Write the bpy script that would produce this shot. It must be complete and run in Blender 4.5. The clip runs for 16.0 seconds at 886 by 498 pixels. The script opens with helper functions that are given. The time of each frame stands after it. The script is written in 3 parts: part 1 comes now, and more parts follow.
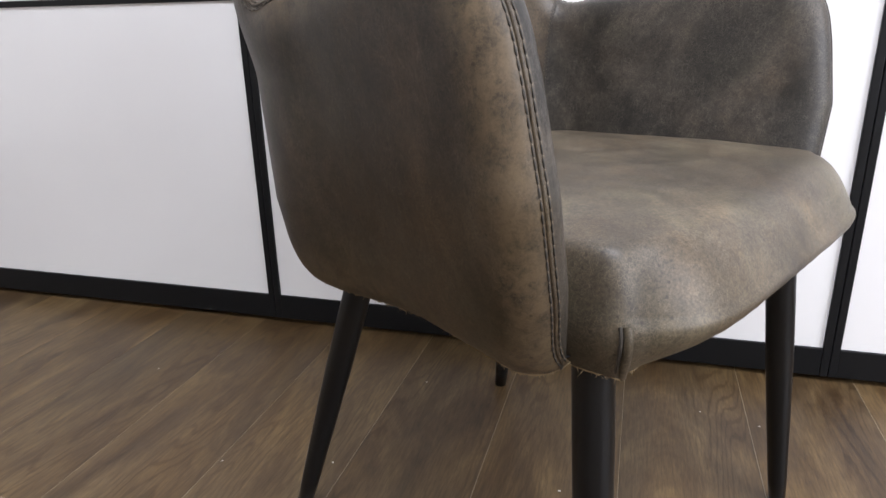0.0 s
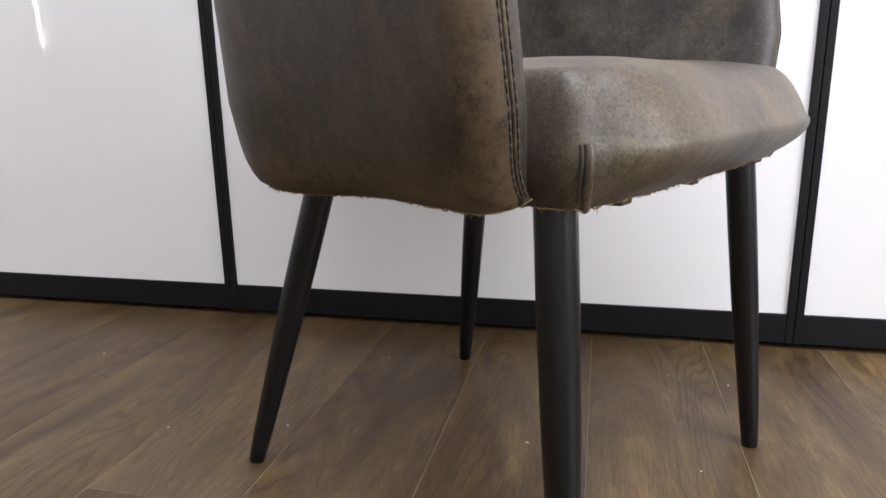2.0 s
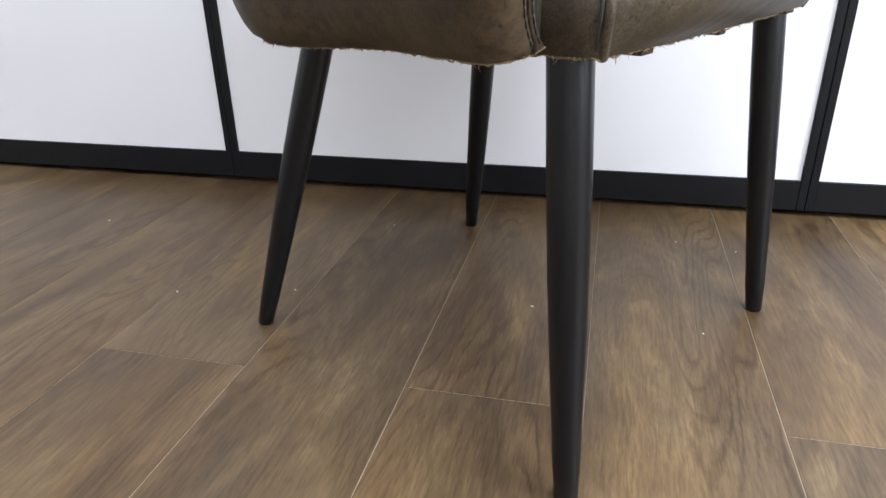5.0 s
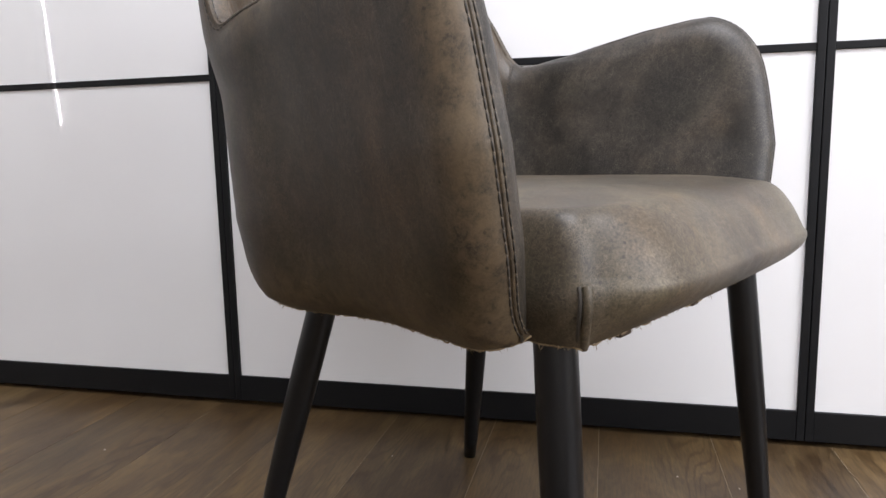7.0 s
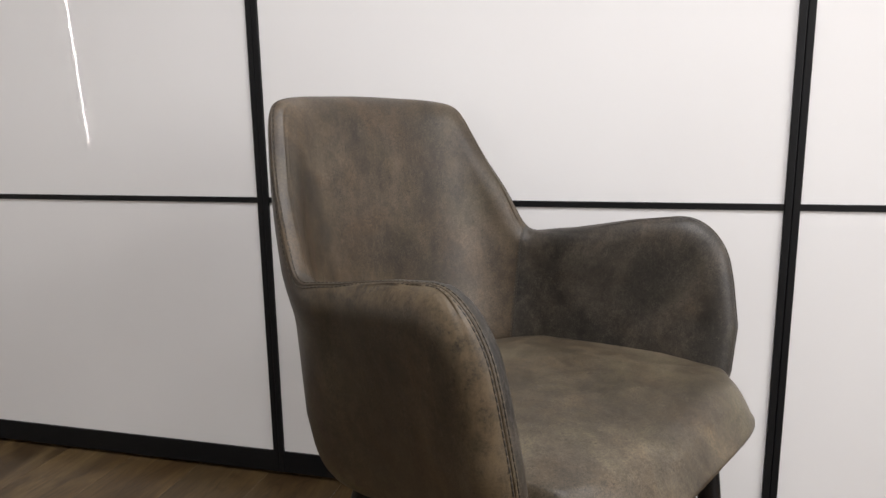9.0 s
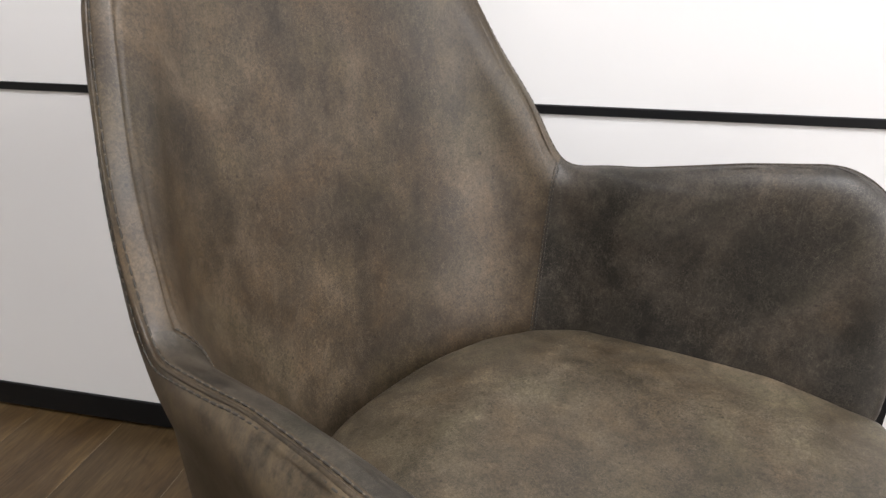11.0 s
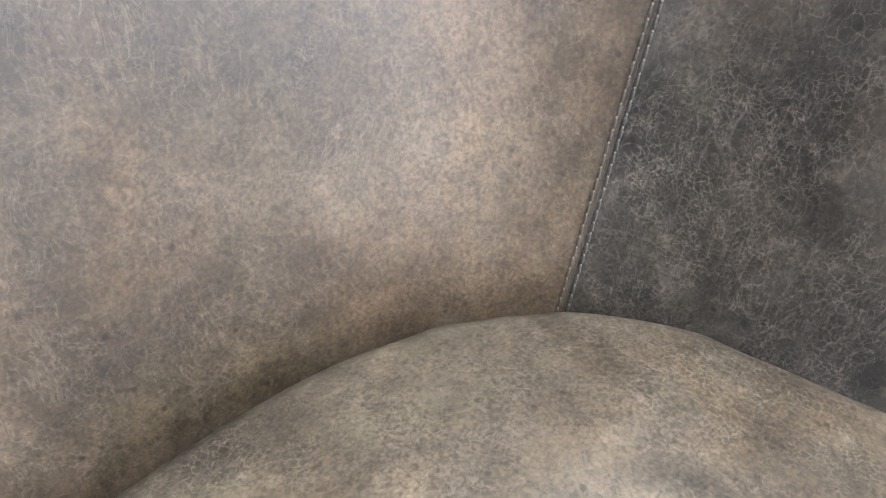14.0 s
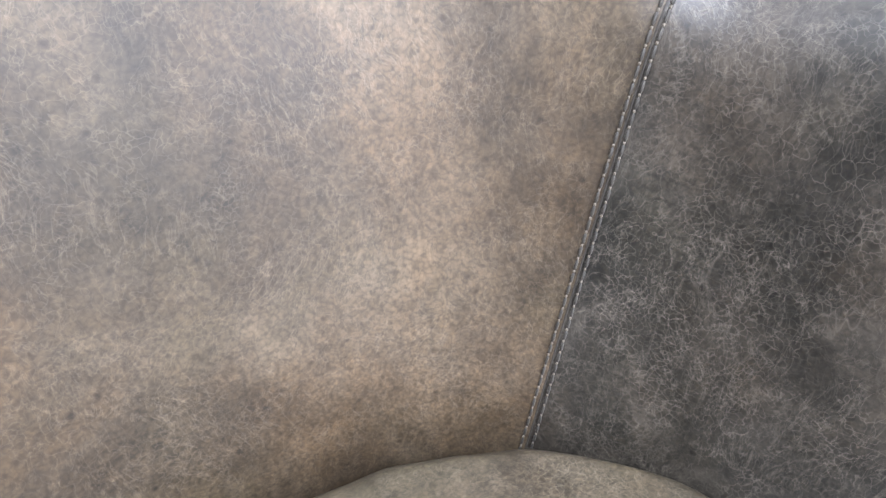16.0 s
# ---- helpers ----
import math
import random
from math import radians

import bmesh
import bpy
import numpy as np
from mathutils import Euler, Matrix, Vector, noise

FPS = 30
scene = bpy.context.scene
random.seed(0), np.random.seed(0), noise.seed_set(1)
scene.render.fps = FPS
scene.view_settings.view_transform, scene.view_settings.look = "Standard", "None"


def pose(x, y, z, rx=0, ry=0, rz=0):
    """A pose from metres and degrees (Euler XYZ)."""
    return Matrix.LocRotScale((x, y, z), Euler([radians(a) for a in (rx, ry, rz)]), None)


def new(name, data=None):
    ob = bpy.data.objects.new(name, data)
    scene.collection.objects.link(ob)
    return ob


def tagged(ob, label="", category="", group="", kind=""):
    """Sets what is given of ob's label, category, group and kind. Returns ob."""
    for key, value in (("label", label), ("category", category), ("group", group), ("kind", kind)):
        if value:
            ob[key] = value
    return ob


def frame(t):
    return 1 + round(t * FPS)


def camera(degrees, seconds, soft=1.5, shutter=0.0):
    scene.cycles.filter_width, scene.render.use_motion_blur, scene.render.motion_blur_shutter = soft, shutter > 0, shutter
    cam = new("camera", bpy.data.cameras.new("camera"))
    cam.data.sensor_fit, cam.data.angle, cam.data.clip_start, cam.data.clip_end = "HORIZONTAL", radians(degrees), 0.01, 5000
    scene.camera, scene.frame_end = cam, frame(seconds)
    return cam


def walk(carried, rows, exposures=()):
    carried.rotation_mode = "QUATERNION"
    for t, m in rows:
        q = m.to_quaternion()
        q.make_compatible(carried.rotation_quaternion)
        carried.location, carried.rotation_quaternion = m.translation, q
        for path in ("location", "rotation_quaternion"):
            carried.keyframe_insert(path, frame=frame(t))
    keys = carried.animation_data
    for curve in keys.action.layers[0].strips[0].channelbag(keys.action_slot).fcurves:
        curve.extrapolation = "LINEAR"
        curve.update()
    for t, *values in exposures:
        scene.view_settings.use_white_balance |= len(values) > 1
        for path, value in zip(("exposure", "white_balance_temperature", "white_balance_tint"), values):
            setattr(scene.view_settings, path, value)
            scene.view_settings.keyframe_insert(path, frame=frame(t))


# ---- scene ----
cam = camera(66.58, 16.0)
# seconds, place in metres, then pitch, lean and yaw in degrees
PATH = [
    (0.0, 1.7809, 1.3355, 0.6021, -18.92, 1.27, 16.34),
    (0.5, 1.7813, 1.3255, 0.5397, -15.16, 1.38, 15.49),
    (1.0, 1.7818, 1.3155, 0.4825, -12.79, 1.16, 14.13),
    (1.5, 1.7887, 1.3144, 0.4680, -12.44, 1.16, 13.35),
    (2.0, 1.7907, 1.3133, 0.4447, -13.62, 0.99, 13.21),
    (2.5, 1.7911, 1.3115, 0.4108, -15.55, 0.83, 13.26),
    (3.0, 1.7924, 1.3123, 0.3811, -19.66, 0.89, 13.31),
    (5.5, 1.7863, 1.3317, 0.4605, -24.49, 1.26, 14.04),
    (6.0, 1.7985, 1.3209, 0.4859, -17.68, 1.25, 13.89),
    (6.5, 1.8017, 1.3068, 0.4855, -11.11, 1.17, 13.70),
    (7.0, 1.7952, 1.3171, 0.4936, -8.01, 1.15, 13.69),
    (7.5, 1.7952, 1.3139, 0.5197, -7.07, 1.14, 13.72),
    (8.0, 1.7903, 1.3039, 0.5883, -6.22, 1.09, 13.69),
    (8.5, 1.7942, 1.2527, 0.6872, -6.53, 0.99, 13.89),
    (9.0, 1.8093, 1.1750, 0.8011, -10.45, 0.85, 14.32),
    (9.5, 1.7821, 1.1930, 0.8625, -16.41, 0.94, 14.33),
    (10.0, 1.7477, 1.3070, 0.8736, -19.97, 0.78, 13.47),
    (10.2, 1.7364, 1.3751, 0.8707, -20.81, 0.78, 13.24),
    (12.3, 1.6422, 1.8689, 0.7638, -32.64, -1.66, 14.12),
    (12.5, 1.6385, 1.9094, 0.7486, -34.34, -1.83, 15.24),
    (13.0, 1.6322, 1.9700, 0.7160, -37.19, -2.45, 16.32),
    (13.5, 1.6321, 2.0127, 0.6867, -39.51, -3.10, 15.74),
    (14.0, 1.6476, 2.0459, 0.6639, -41.50, -3.31, 15.24),
    (14.5, 1.6540, 2.0703, 0.6544, -41.99, -3.74, 14.41),
    (15.0, 1.6550, 2.0940, 0.6563, -41.43, -3.86, 14.11),
    (15.5, 1.6501, 2.1016, 0.6637, -41.23, -3.62, 14.46),
    (16.0, 1.6471, 2.1028, 0.6823, -40.63, -3.43, 14.48),
]
EXPOSURES = [(0.0, 0.68, 6130, 14), (1.5, 0.64, 6180, 14), (2.5, 0.76, 6220, 14), (3.0, 0.88, 6200, 13), (5.5, 1.06, 5820, 11), (6.0, 0.90, 5920, 13), (6.5, 0.66, 6130, 14), (7.0, 0.54, 6260, 14),
             (8.5, 0.18, 6560, 13), (9.5, -0.06, 6700, 13), (10.2, 0.0, 6650, 13), (12.3, 1.15, 6400, 10), (13.0, 1.25, 6200, 10), (13.5, 1.55, 5950, 10), (14.5, 2.15, 5600, 12), (16.0, 2.1, 5550, 12)]
walk(cam, [(t, pose(x, y, z, 90 + pitch, 0, yaw) @ pose(0, 0, 0, 0, 0, -lean)) for t, x, y, z, pitch, lean, yaw in PATH], EXPOSURES)

# ---- light ----
world = bpy.data.worlds.new("sky")
scene.world = world
world.use_nodes = True
wn, wl = world.node_tree.nodes, world.node_tree.links
sky = wn.new("ShaderNodeTexSky")
sky.sky_type, sky.sun_disc = "NISHITA", False
sky.sun_elevation, sky.sun_rotation = radians(40), radians(200)
wl.new(sky.outputs[0], wn["Background"].inputs[0])
wn["Background"].inputs[1].default_value = 0.10


def window_light(name, m, w, h, power, colour):
    data = bpy.data.lights.new(name, "AREA")
    data.shape, data.size, data.size_y, data.energy, data.color = "RECTANGLE", w, h, power, colour
    ob = new(name, data)
    ob.matrix_world = m
    return ob


# ---- materials ----
def material(name, rough=0.5, colour=(0.5, 0.5, 0.5), metal=0.0, spec=0.5):
    m = bpy.data.materials.new(name)
    m.use_nodes = True
    b = m.node_tree.nodes["Principled BSDF"]
    b.inputs["Base Color"].default_value = (*colour, 1)
    b.inputs["Roughness"].default_value = rough
    b.inputs["Metallic"].default_value = metal
    b.inputs["Specular IOR Level"].default_value = spec
    return m, m.node_tree.nodes, m.node_tree.links, b


def coords(n, l, scale=(1, 1, 1), turn=(0, 0, 0)):
    tc, mp = n.new("ShaderNodeTexCoord"), n.new("ShaderNodeMapping")
    mp.inputs["Scale"].default_value = scale
    mp.inputs["Rotation"].default_value = [radians(a) for a in turn]
    l.new(tc.outputs["Object"], mp.inputs["Vector"])
    return mp.outputs["Vector"]


def noise_tex(n, l, vec, scale, detail=5, rough=0.55, warp=0.0):
    t = n.new("ShaderNodeTexNoise")
    t.inputs["Scale"].default_value, t.inputs["Detail"].default_value = scale, detail
    t.inputs["Roughness"].default_value, t.inputs["Distortion"].default_value = rough, warp
    if vec is not None:
        l.new(vec, t.inputs["Vector"])
    return t.outputs["Fac"]


def ramp(n, l, fac, stops):
    r = n.new("ShaderNodeValToRGB")
    e = r.color_ramp.elements
    for i, (p, c) in enumerate(stops):
        el = e[i] if i < 2 else e.new(p)
        el.position = p
        el.color = (*c, 1) if len(c) == 3 else c
    l.new(fac, r.inputs["Fac"])
    return r.outputs["Color"]


def mix(n, l, kind, fac, a, b):
    m = n.new("ShaderNodeMix")
    m.data_type, m.blend_type = "RGBA", kind
    for sock, val in ((m.inputs[0], fac), (m.inputs[6], a), (m.inputs[7], b)):
        if isinstance(val, (int, float)):
            sock.default_value = val
        elif isinstance(val, tuple):
            sock.default_value = (*val, 1)
        else:
            l.new(val, sock)
    return m.outputs[2]


def bump(n, l, b, height, strength, distance, under=None):
    k = n.new("ShaderNodeBump")
    k.inputs["Strength"].default_value, k.inputs["Distance"].default_value = strength, distance
    l.new(height, k.inputs["Height"])
    if under is not None:
        l.new(under, k.inputs["Normal"])
    l.new(k.outputs["Normal"], b.inputs["Normal"])
    return k.outputs["Normal"]


def leather(name, dark, mid, light, seed, vein, nets):
    """Waxed, worn pull-up leather: clouds of tone, scuffs, a net of fine pale creases and dark pores."""
    m, n, l, b = material(name, 0.5, spec=0.45)
    v = coords(n, l)
    off = n.new("ShaderNodeVectorMath")
    off.inputs[1].default_value = (seed * 3.1, seed * 1.7, seed * 2.3)
    l.new(v, off.inputs[0])
    v = off.outputs[0]

    def warped(amount, scale):
        w_ = n.new("ShaderNodeTexNoise")
        w_.inputs["Scale"].default_value, w_.inputs["Detail"].default_value = scale, 3
        l.new(v, w_.inputs["Vector"])
        k = n.new("ShaderNodeVectorMath")
        k.operation = "MULTIPLY_ADD"
        k.inputs[1].default_value = (amount,) * 3
        l.new(w_.outputs["Color"], k.inputs[0])
        l.new(v, k.inputs[2])
        return k.outputs[0]

    def net(scale, vec, width):
        c_ = n.new("ShaderNodeTexVoronoi")
        c_.feature = "DISTANCE_TO_EDGE"
        c_.inputs["Scale"].default_value = scale
        l.new(vec, c_.inputs["Vector"])
        return ramp(n, l, c_.outputs["Distance"], [(0.0, (1, 1, 1)), (width, (0, 0, 0))])

    clouds = noise_tex(n, l, v, 6.5, 7, 0.62, 0.5)
    base = ramp(n, l, clouds, [(0.31, dark), (0.51, mid), (0.71, light)])
    mottle = noise_tex(n, l, v, 26, 6, 0.65, 0.9)
    base = mix(n, l, "MULTIPLY", 0.6, base, ramp(n, l, mottle, [(0.34, (0.60, 0.59, 0.57)), (0.5, (1, 1, 1)), (0.68, (1.45, 1.42, 1.36))]))
    hue = noise_tex(n, l, v, 9, 4, 0.6, 0.4)
    base = mix(n, l, "MULTIPLY", 0.6, base, ramp(n, l, hue, [(0.35, (0.92, 1.0, 0.90)), (0.5, (1, 1, 1)), (0.66, (1.12, 0.97, 0.80))]))
    pull = n.new("ShaderNodeMapping")
    pull.inputs["Rotation"].default_value = (0.25, 0.45, 0.3)
    pull.inputs["Scale"].default_value = (34, 34, 15)
    l.new(warped(0.04, 9), pull.inputs["Vector"])
    streak = noise_tex(n, l, pull.outputs[0], 1.0, 6, 0.68, 0.4)
    base = mix(n, l, "MULTIPLY", 0.6, base, ramp(n, l, streak, [(0.36, (0.62, 0.61, 0.60)), (0.5, (1, 1, 1)), (0.66, (1.42, 1.40, 1.34))]))
    # pebbled grain: small cells with darker valleys, of uneven depth
    cells = n.new("ShaderNodeTexVoronoi")
    cells.inputs["Scale"].default_value = 560
    l.new(warped(0.006, 160), cells.inputs["Vector"])
    grain = noise_tex(n, l, warped(0.006, 120), 300, 4, 0.6)
    pebble = ramp(n, l, cells.outputs["Distance"], [(0.15, (1.18, 1.18, 1.18)), (0.45, (1, 1, 1)), (0.8, (0.55, 0.54, 0.53))])
    base = mix(n, l, "MULTIPLY", 0.75, base, pebble)
    base = mix(n, l, "MULTIPLY", 0.5, base, ramp(n, l, grain, [(0.34, (0.55, 0.545, 0.54)), (0.5, (1, 1, 1)), (0.66, (1.5, 1.47, 1.42))]))

    def patches(scale, lo_, hi_):
        return ramp(n, l, noise_tex(n, l, v, scale, 5, 0.65, 0.6), [(lo_, (0.06, 0.06, 0.06)), (hi_, (1, 1, 1))])

    def strokes(rot, wide, long_, band_, sway=0.03):
        """Fine scratches that run one way."""
        mp = n.new("ShaderNodeMapping")
        mp.inputs["Rotation"].default_value = rot
        mp.inputs["Scale"].default_value = (wide, wide, long_)
        l.new(warped(sway, 14), mp.inputs["Vector"])
        f_ = noise_tex(n, l, mp.outputs[0], 1.0, 4, 0.6, 0.5)
        return ramp(n, l, f_, [(0.5 - band_, (0, 0, 0)), (0.5, (1, 1, 1)), (0.5 + band_, (0, 0, 0))])

    # pale creases: fine hairs that cross in bundles, and two nets broken up by patches
    small = net(340, warped(0.010, 110), 0.080)
    lines = mix(n, l, "MULTIPLY", 1.0, small, patches(42, 0.44, 0.62))
    lines = mix(n, l, "MULTIPLY", 1.0, lines, (nets,) * 3)
    wide_net = mix(n, l, "MULTIPLY", 1.0, net(150, warped(0.030, 60), 0.030), patches(30, 0.44, 0.60))
    lines = mix(n, l, "ADD", nets, lines, wide_net)
    for rot_, wide_, long_, patch_ in (((0.6, 0.5, 0.2), 170, 52, 22), ((-0.8, 0.3, 0.9), 160, 48, 25), ((1.3, 0.2, -0.5), 150, 50, 28)):
        lines = mix(n, l, "ADD", 0.55, lines, mix(n, l, "MULTIPLY", 1.0, strokes(rot_, wide_, long_, 0.020, 0.05), patches(patch_, 0.44, 0.62)))
    lines = mix(n, l, "ADD", 0.45, lines, mix(n, l, "MULTIPLY", 1.0, strokes((0.9, -0.4, 0.5), 34, 5, 0.010, 0.012), patches(12, 0.50, 0.62)))
    haze = noise_tex(n, l, warped(0.02, 30), 17, 8, 0.72, 0.6)
    lines = mix(n, l, "ADD", 0.30, lines, ramp(n, l, haze, [(0.5, (0, 0, 0)), (0.68, (1, 1, 1))]))
    pale = tuple(min(1, c * 1.9 + 0.015) for c in light)
    soft_lines = mix(n, l, "MULTIPLY", 1.0, lines, (vein,) * 3)
    base = mix(n, l, "MIX", soft_lines, base, pale)
    at = n.new("ShaderNodeAttribute")
    at.attribute_name = "wear"
    worn = mix(n, l, "MULTIPLY", 1.0, at.outputs["Color"], ramp(n, l, noise_tex(n, l, warped(0.01, 90), 60, 7, 0.75), [(0.40, (0, 0, 0)), (0.58, (0.70, 0.70, 0.70))]))
    base = mix(n, l, "MIX", worn, base, (light[0] * 1.5, light[1] * 1.42, light[2] * 1.2))
    spots = n.new("ShaderNodeTexVoronoi")
    spots.inputs["Scale"].default_value = 75
    l.new(v, spots.inputs["Vector"])
    base = mix(n, l, "MULTIPLY", ramp(n, l, spots.outputs["Distance"], [(0.05, (0.85, 0.85, 0.85)), (0.13, (0, 0, 0))]), base, (0.36, 0.34, 0.32))
    l.new(base, b.inputs["Base Color"])
    rr = n.new("ShaderNodeMapRange")
    rr.inputs["To Min"].default_value, rr.inputs["To Max"].default_value = 0.38, 0.54
    l.new(mottle, rr.inputs["Value"])
    l.new(rr.outputs[0], b.inputs["Roughness"])
    first = bump(n, l, b, cells.outputs["Distance"], -0.20, 0.0005)
    bump(n, l, b, lines, 0.14, 0.0004, first)
    return m


LEATHER = leather("worn_leather", (0.016, 0.0109, 0.0058), (0.043, 0.0304, 0.0176), (0.084, 0.0635, 0.0420), 0, 0.34, 0.5)
# seat copy of the leather, tones lifted to stand for light from above
LEATHER_SEAT_LIT = leather("worn_leather_seat_lit", (0.024, 0.0178, 0.0108), (0.058, 0.0450, 0.0285), (0.115, 0.0930, 0.063), 4, 0.26, 0.9)
# inner arm copy of the leather, its side's shade put into darker tones
LEATHER_ARM_SHADED = leather("worn_leather_inner_arm_shaded", (0.0055, 0.0051, 0.0042), (0.0155, 0.0132, 0.0098), (0.062, 0.0510, 0.0385), 2, 0.46, 0.7)
THREAD = material("pale_thread", 0.7, (0.10, 0.083, 0.060))[0]
# dark colour that stands for shade in stitch channels, grooves and creases
GROOVE_SHADE = material("groove_shade", 0.7, (0.030, 0.025, 0.019))[0]
FUZZ = material("raw_fibre", 0.9, (0.22, 0.16, 0.088))[0]
WEBBING = material("brown_webbing", 0.9, (0.045, 0.028, 0.016))[0]
UNDER = material("dustcover", 0.95, (0.02, 0.02, 0.02))[0]


def black_metal(name, rough, spec):
    m, n, l, b = material(name, rough, (0.0035, 0.0038, 0.0045), spec=spec)
    v = coords(n, l)
    r = n.new("ShaderNodeMapRange")
    r.inputs["To Min"].default_value, r.inputs["To Max"].default_value = rough - 0.02, rough + 0.05
    l.new(noise_tex(n, l, v, 35, 4), r.inputs["Value"])
    l.new(r.outputs[0], b.inputs["Roughness"])
    bump(n, l, b, noise_tex(n, l, v, 900, 2), 0.08, 0.0004)
    return m


LEG_BLACK = black_metal("black_lacquered_leg", 0.30, 0.36)
FRAME_BLACK = black_metal("black_aluminium", 0.50, 0.24)
PLINTH_BLACK = black_metal("black_plinth", 0.55, 0.2)


def white_glass():
    m, n, l, b = material("white_lacquered_glass", 0.03, (0.80, 0.80, 0.80))
    v = coords(n, l)
    l.new(ramp(n, l, noise_tex(n, l, v, 1.5, 3), [(0.3, (0.715, 0.71, 0.71)), (0.7, (0.755, 0.755, 0.755))]), b.inputs["Base Color"])
    r = n.new("ShaderNodeMapRange")
    r.inputs["To Min"].default_value, r.inputs["To Max"].default_value = 0.018, 0.035
    l.new(noise_tex(n, l, v, 6, 5), r.inputs["Value"])
    l.new(r.outputs[0], b.inputs["Roughness"])
    return m


GLASS = white_glass()


def wall_paint(name, colour):
    m, n, l, b = material(name, 0.85, colour)
    v = coords(n, l)
    l.new(ramp(n, l, noise_tex(n, l, v, 2, 5), [(0.3, tuple(c * 0.95 for c in colour)), (0.7, colour)]), b.inputs["Base Color"])
    bump(n, l, b, noise_tex(n, l, v, 220, 3), 0.1, 0.001)
    return m


PAINT = wall_paint("matt_wall_paint", (0.84, 0.82, 0.79))
CEILING_PAINT = wall_paint("ceiling_paint", (0.85, 0.84, 0.82))


def oak():
    m, n, l, b = material("brown_oak_vinyl", 0.42, spec=0.4)
    tc = n.new("ShaderNodeTexCoord")
    info = n.new("ShaderNodeObjectInfo")
    sh = n.new("ShaderNodeVectorMath")
    sh.operation = "SCALE"
    sh.inputs[0].default_value = (7.3, 41.0, 3.0)
    l.new(info.outputs["Random"], sh.inputs["Scale"])
    ad = n.new("ShaderNodeVectorMath")
    l.new(tc.outputs["Object"], ad.inputs[0])
    l.new(sh.outputs[0], ad.inputs[1])

    def stretched(sx, sy):
        mp = n.new("ShaderNodeMapping")
        mp.inputs["Scale"].default_value = (sx, sy, 1)
        l.new(ad.outputs[0], mp.inputs["Vector"])
        return mp.outputs[0]

    broad = noise_tex(n, l, stretched(9, 2.4), 1.0, 6, 0.66, 0.9)
    col = ramp(n, l, broad, [(0.28, (0.036, 0.0218, 0.0106)), (0.45, (0.070, 0.0444, 0.0212)), (0.58, (0.106, 0.0700, 0.0330)), (0.74, (0.172, 0.118, 0.055))])
    warm = noise_tex(n, l, stretched(6, 1.1), 1.3, 3, 0.5, 0.4)
    col = mix(n, l, "MULTIPLY", 0.8, col, ramp(n, l, warm, [(0.35, (0.94, 0.98, 1.03)), (0.5, (1, 1, 1)), (0.68, (1.06, 1.0, 0.86))]))
    hill = noise_tex(n, l, stretched(7.5, 1.05), 1.0, 2, 0.4, 0.0)
    times_ = n.new("ShaderNodeMath")
    times_.operation = "MULTIPLY"
    times_.inputs[1].default_value = 190.0
    l.new(hill, times_.inputs[0])
    wob = n.new("ShaderNodeMath")
    wob.operation = "MULTIPLY_ADD"
    wob.inputs[1].default_value = 5.0
    l.new(noise_tex(n, l, stretched(90, 25), 1.0, 3, 0.6), wob.inputs[0])
    l.new(times_.outputs[0], wob.inputs[2])
    sn = n.new("ShaderNodeMath")
    sn.operation = "SINE"
    l.new(wob.outputs[0], sn.inputs[0])
    rings = ramp(n, l, sn.outputs[0], [(0.0, (1.0, 1.0, 1.0)), (0.55, (0.93, 0.91, 0.89)), (0.9, (0.66, 0.62, 0.58))])
    where = ramp(n, l, noise_tex(n, l, stretched(8, 1.2), 1.7, 3, 0.5), [(0.42, (0, 0, 0)), (0.6, (1, 1, 1))])
    col = mix(n, l, "MULTIPLY", where, col, rings)
    pores = noise_tex(n, l, stretched(300, 26), 1.0, 5, 0.7)
    col = mix(n, l, "MULTIPLY", 0.7, col, ramp(n, l, pores, [(0.36, (0.58, 0.54, 0.5)), (0.52, (1, 1, 1)), (0.70, (1.45, 1.42, 1.34))]))
    tone = ramp(n, l, info.outputs["Random"], [(0.0, (0.92, 0.91, 0.90)), (1.0, (1.22, 1.22, 1.20))])
    col = mix(n, l, "MULTIPLY", 1.0, col, tone)
    l.new(col, b.inputs["Base Color"])
    r = n.new("ShaderNodeMapRange")
    r.inputs["To Min"].default_value, r.inputs["To Max"].default_value = 0.30, 0.48
    l.new(pores, r.inputs["Value"])
    l.new(r.outputs[0], b.inputs["Roughness"])
    bump(n, l, b, pores, 0.25, 0.0008)
    return m


OAK = oak()
SUBFLOOR = material("plank_joint", 0.7, (0.30, 0.25, 0.18))[0]


# ---- mesh helpers ----
def shade(me, mat, smooth=True):
    me.materials.append(mat)
    me.polygons.foreach_set("use_smooth", [smooth] * len(me.polygons))
    me.update()


def part(name, bm, mat, parent=None, label="", smooth=True):
    me = bpy.data.meshes.new(name)
    bm.to_mesh(me)
    bm.free()
    shade(me, mat, smooth)
    ob = new(name, me)
    if parent is not None:
        ob.parent = parent
    if label:
        tagged(ob, label)
    return ob


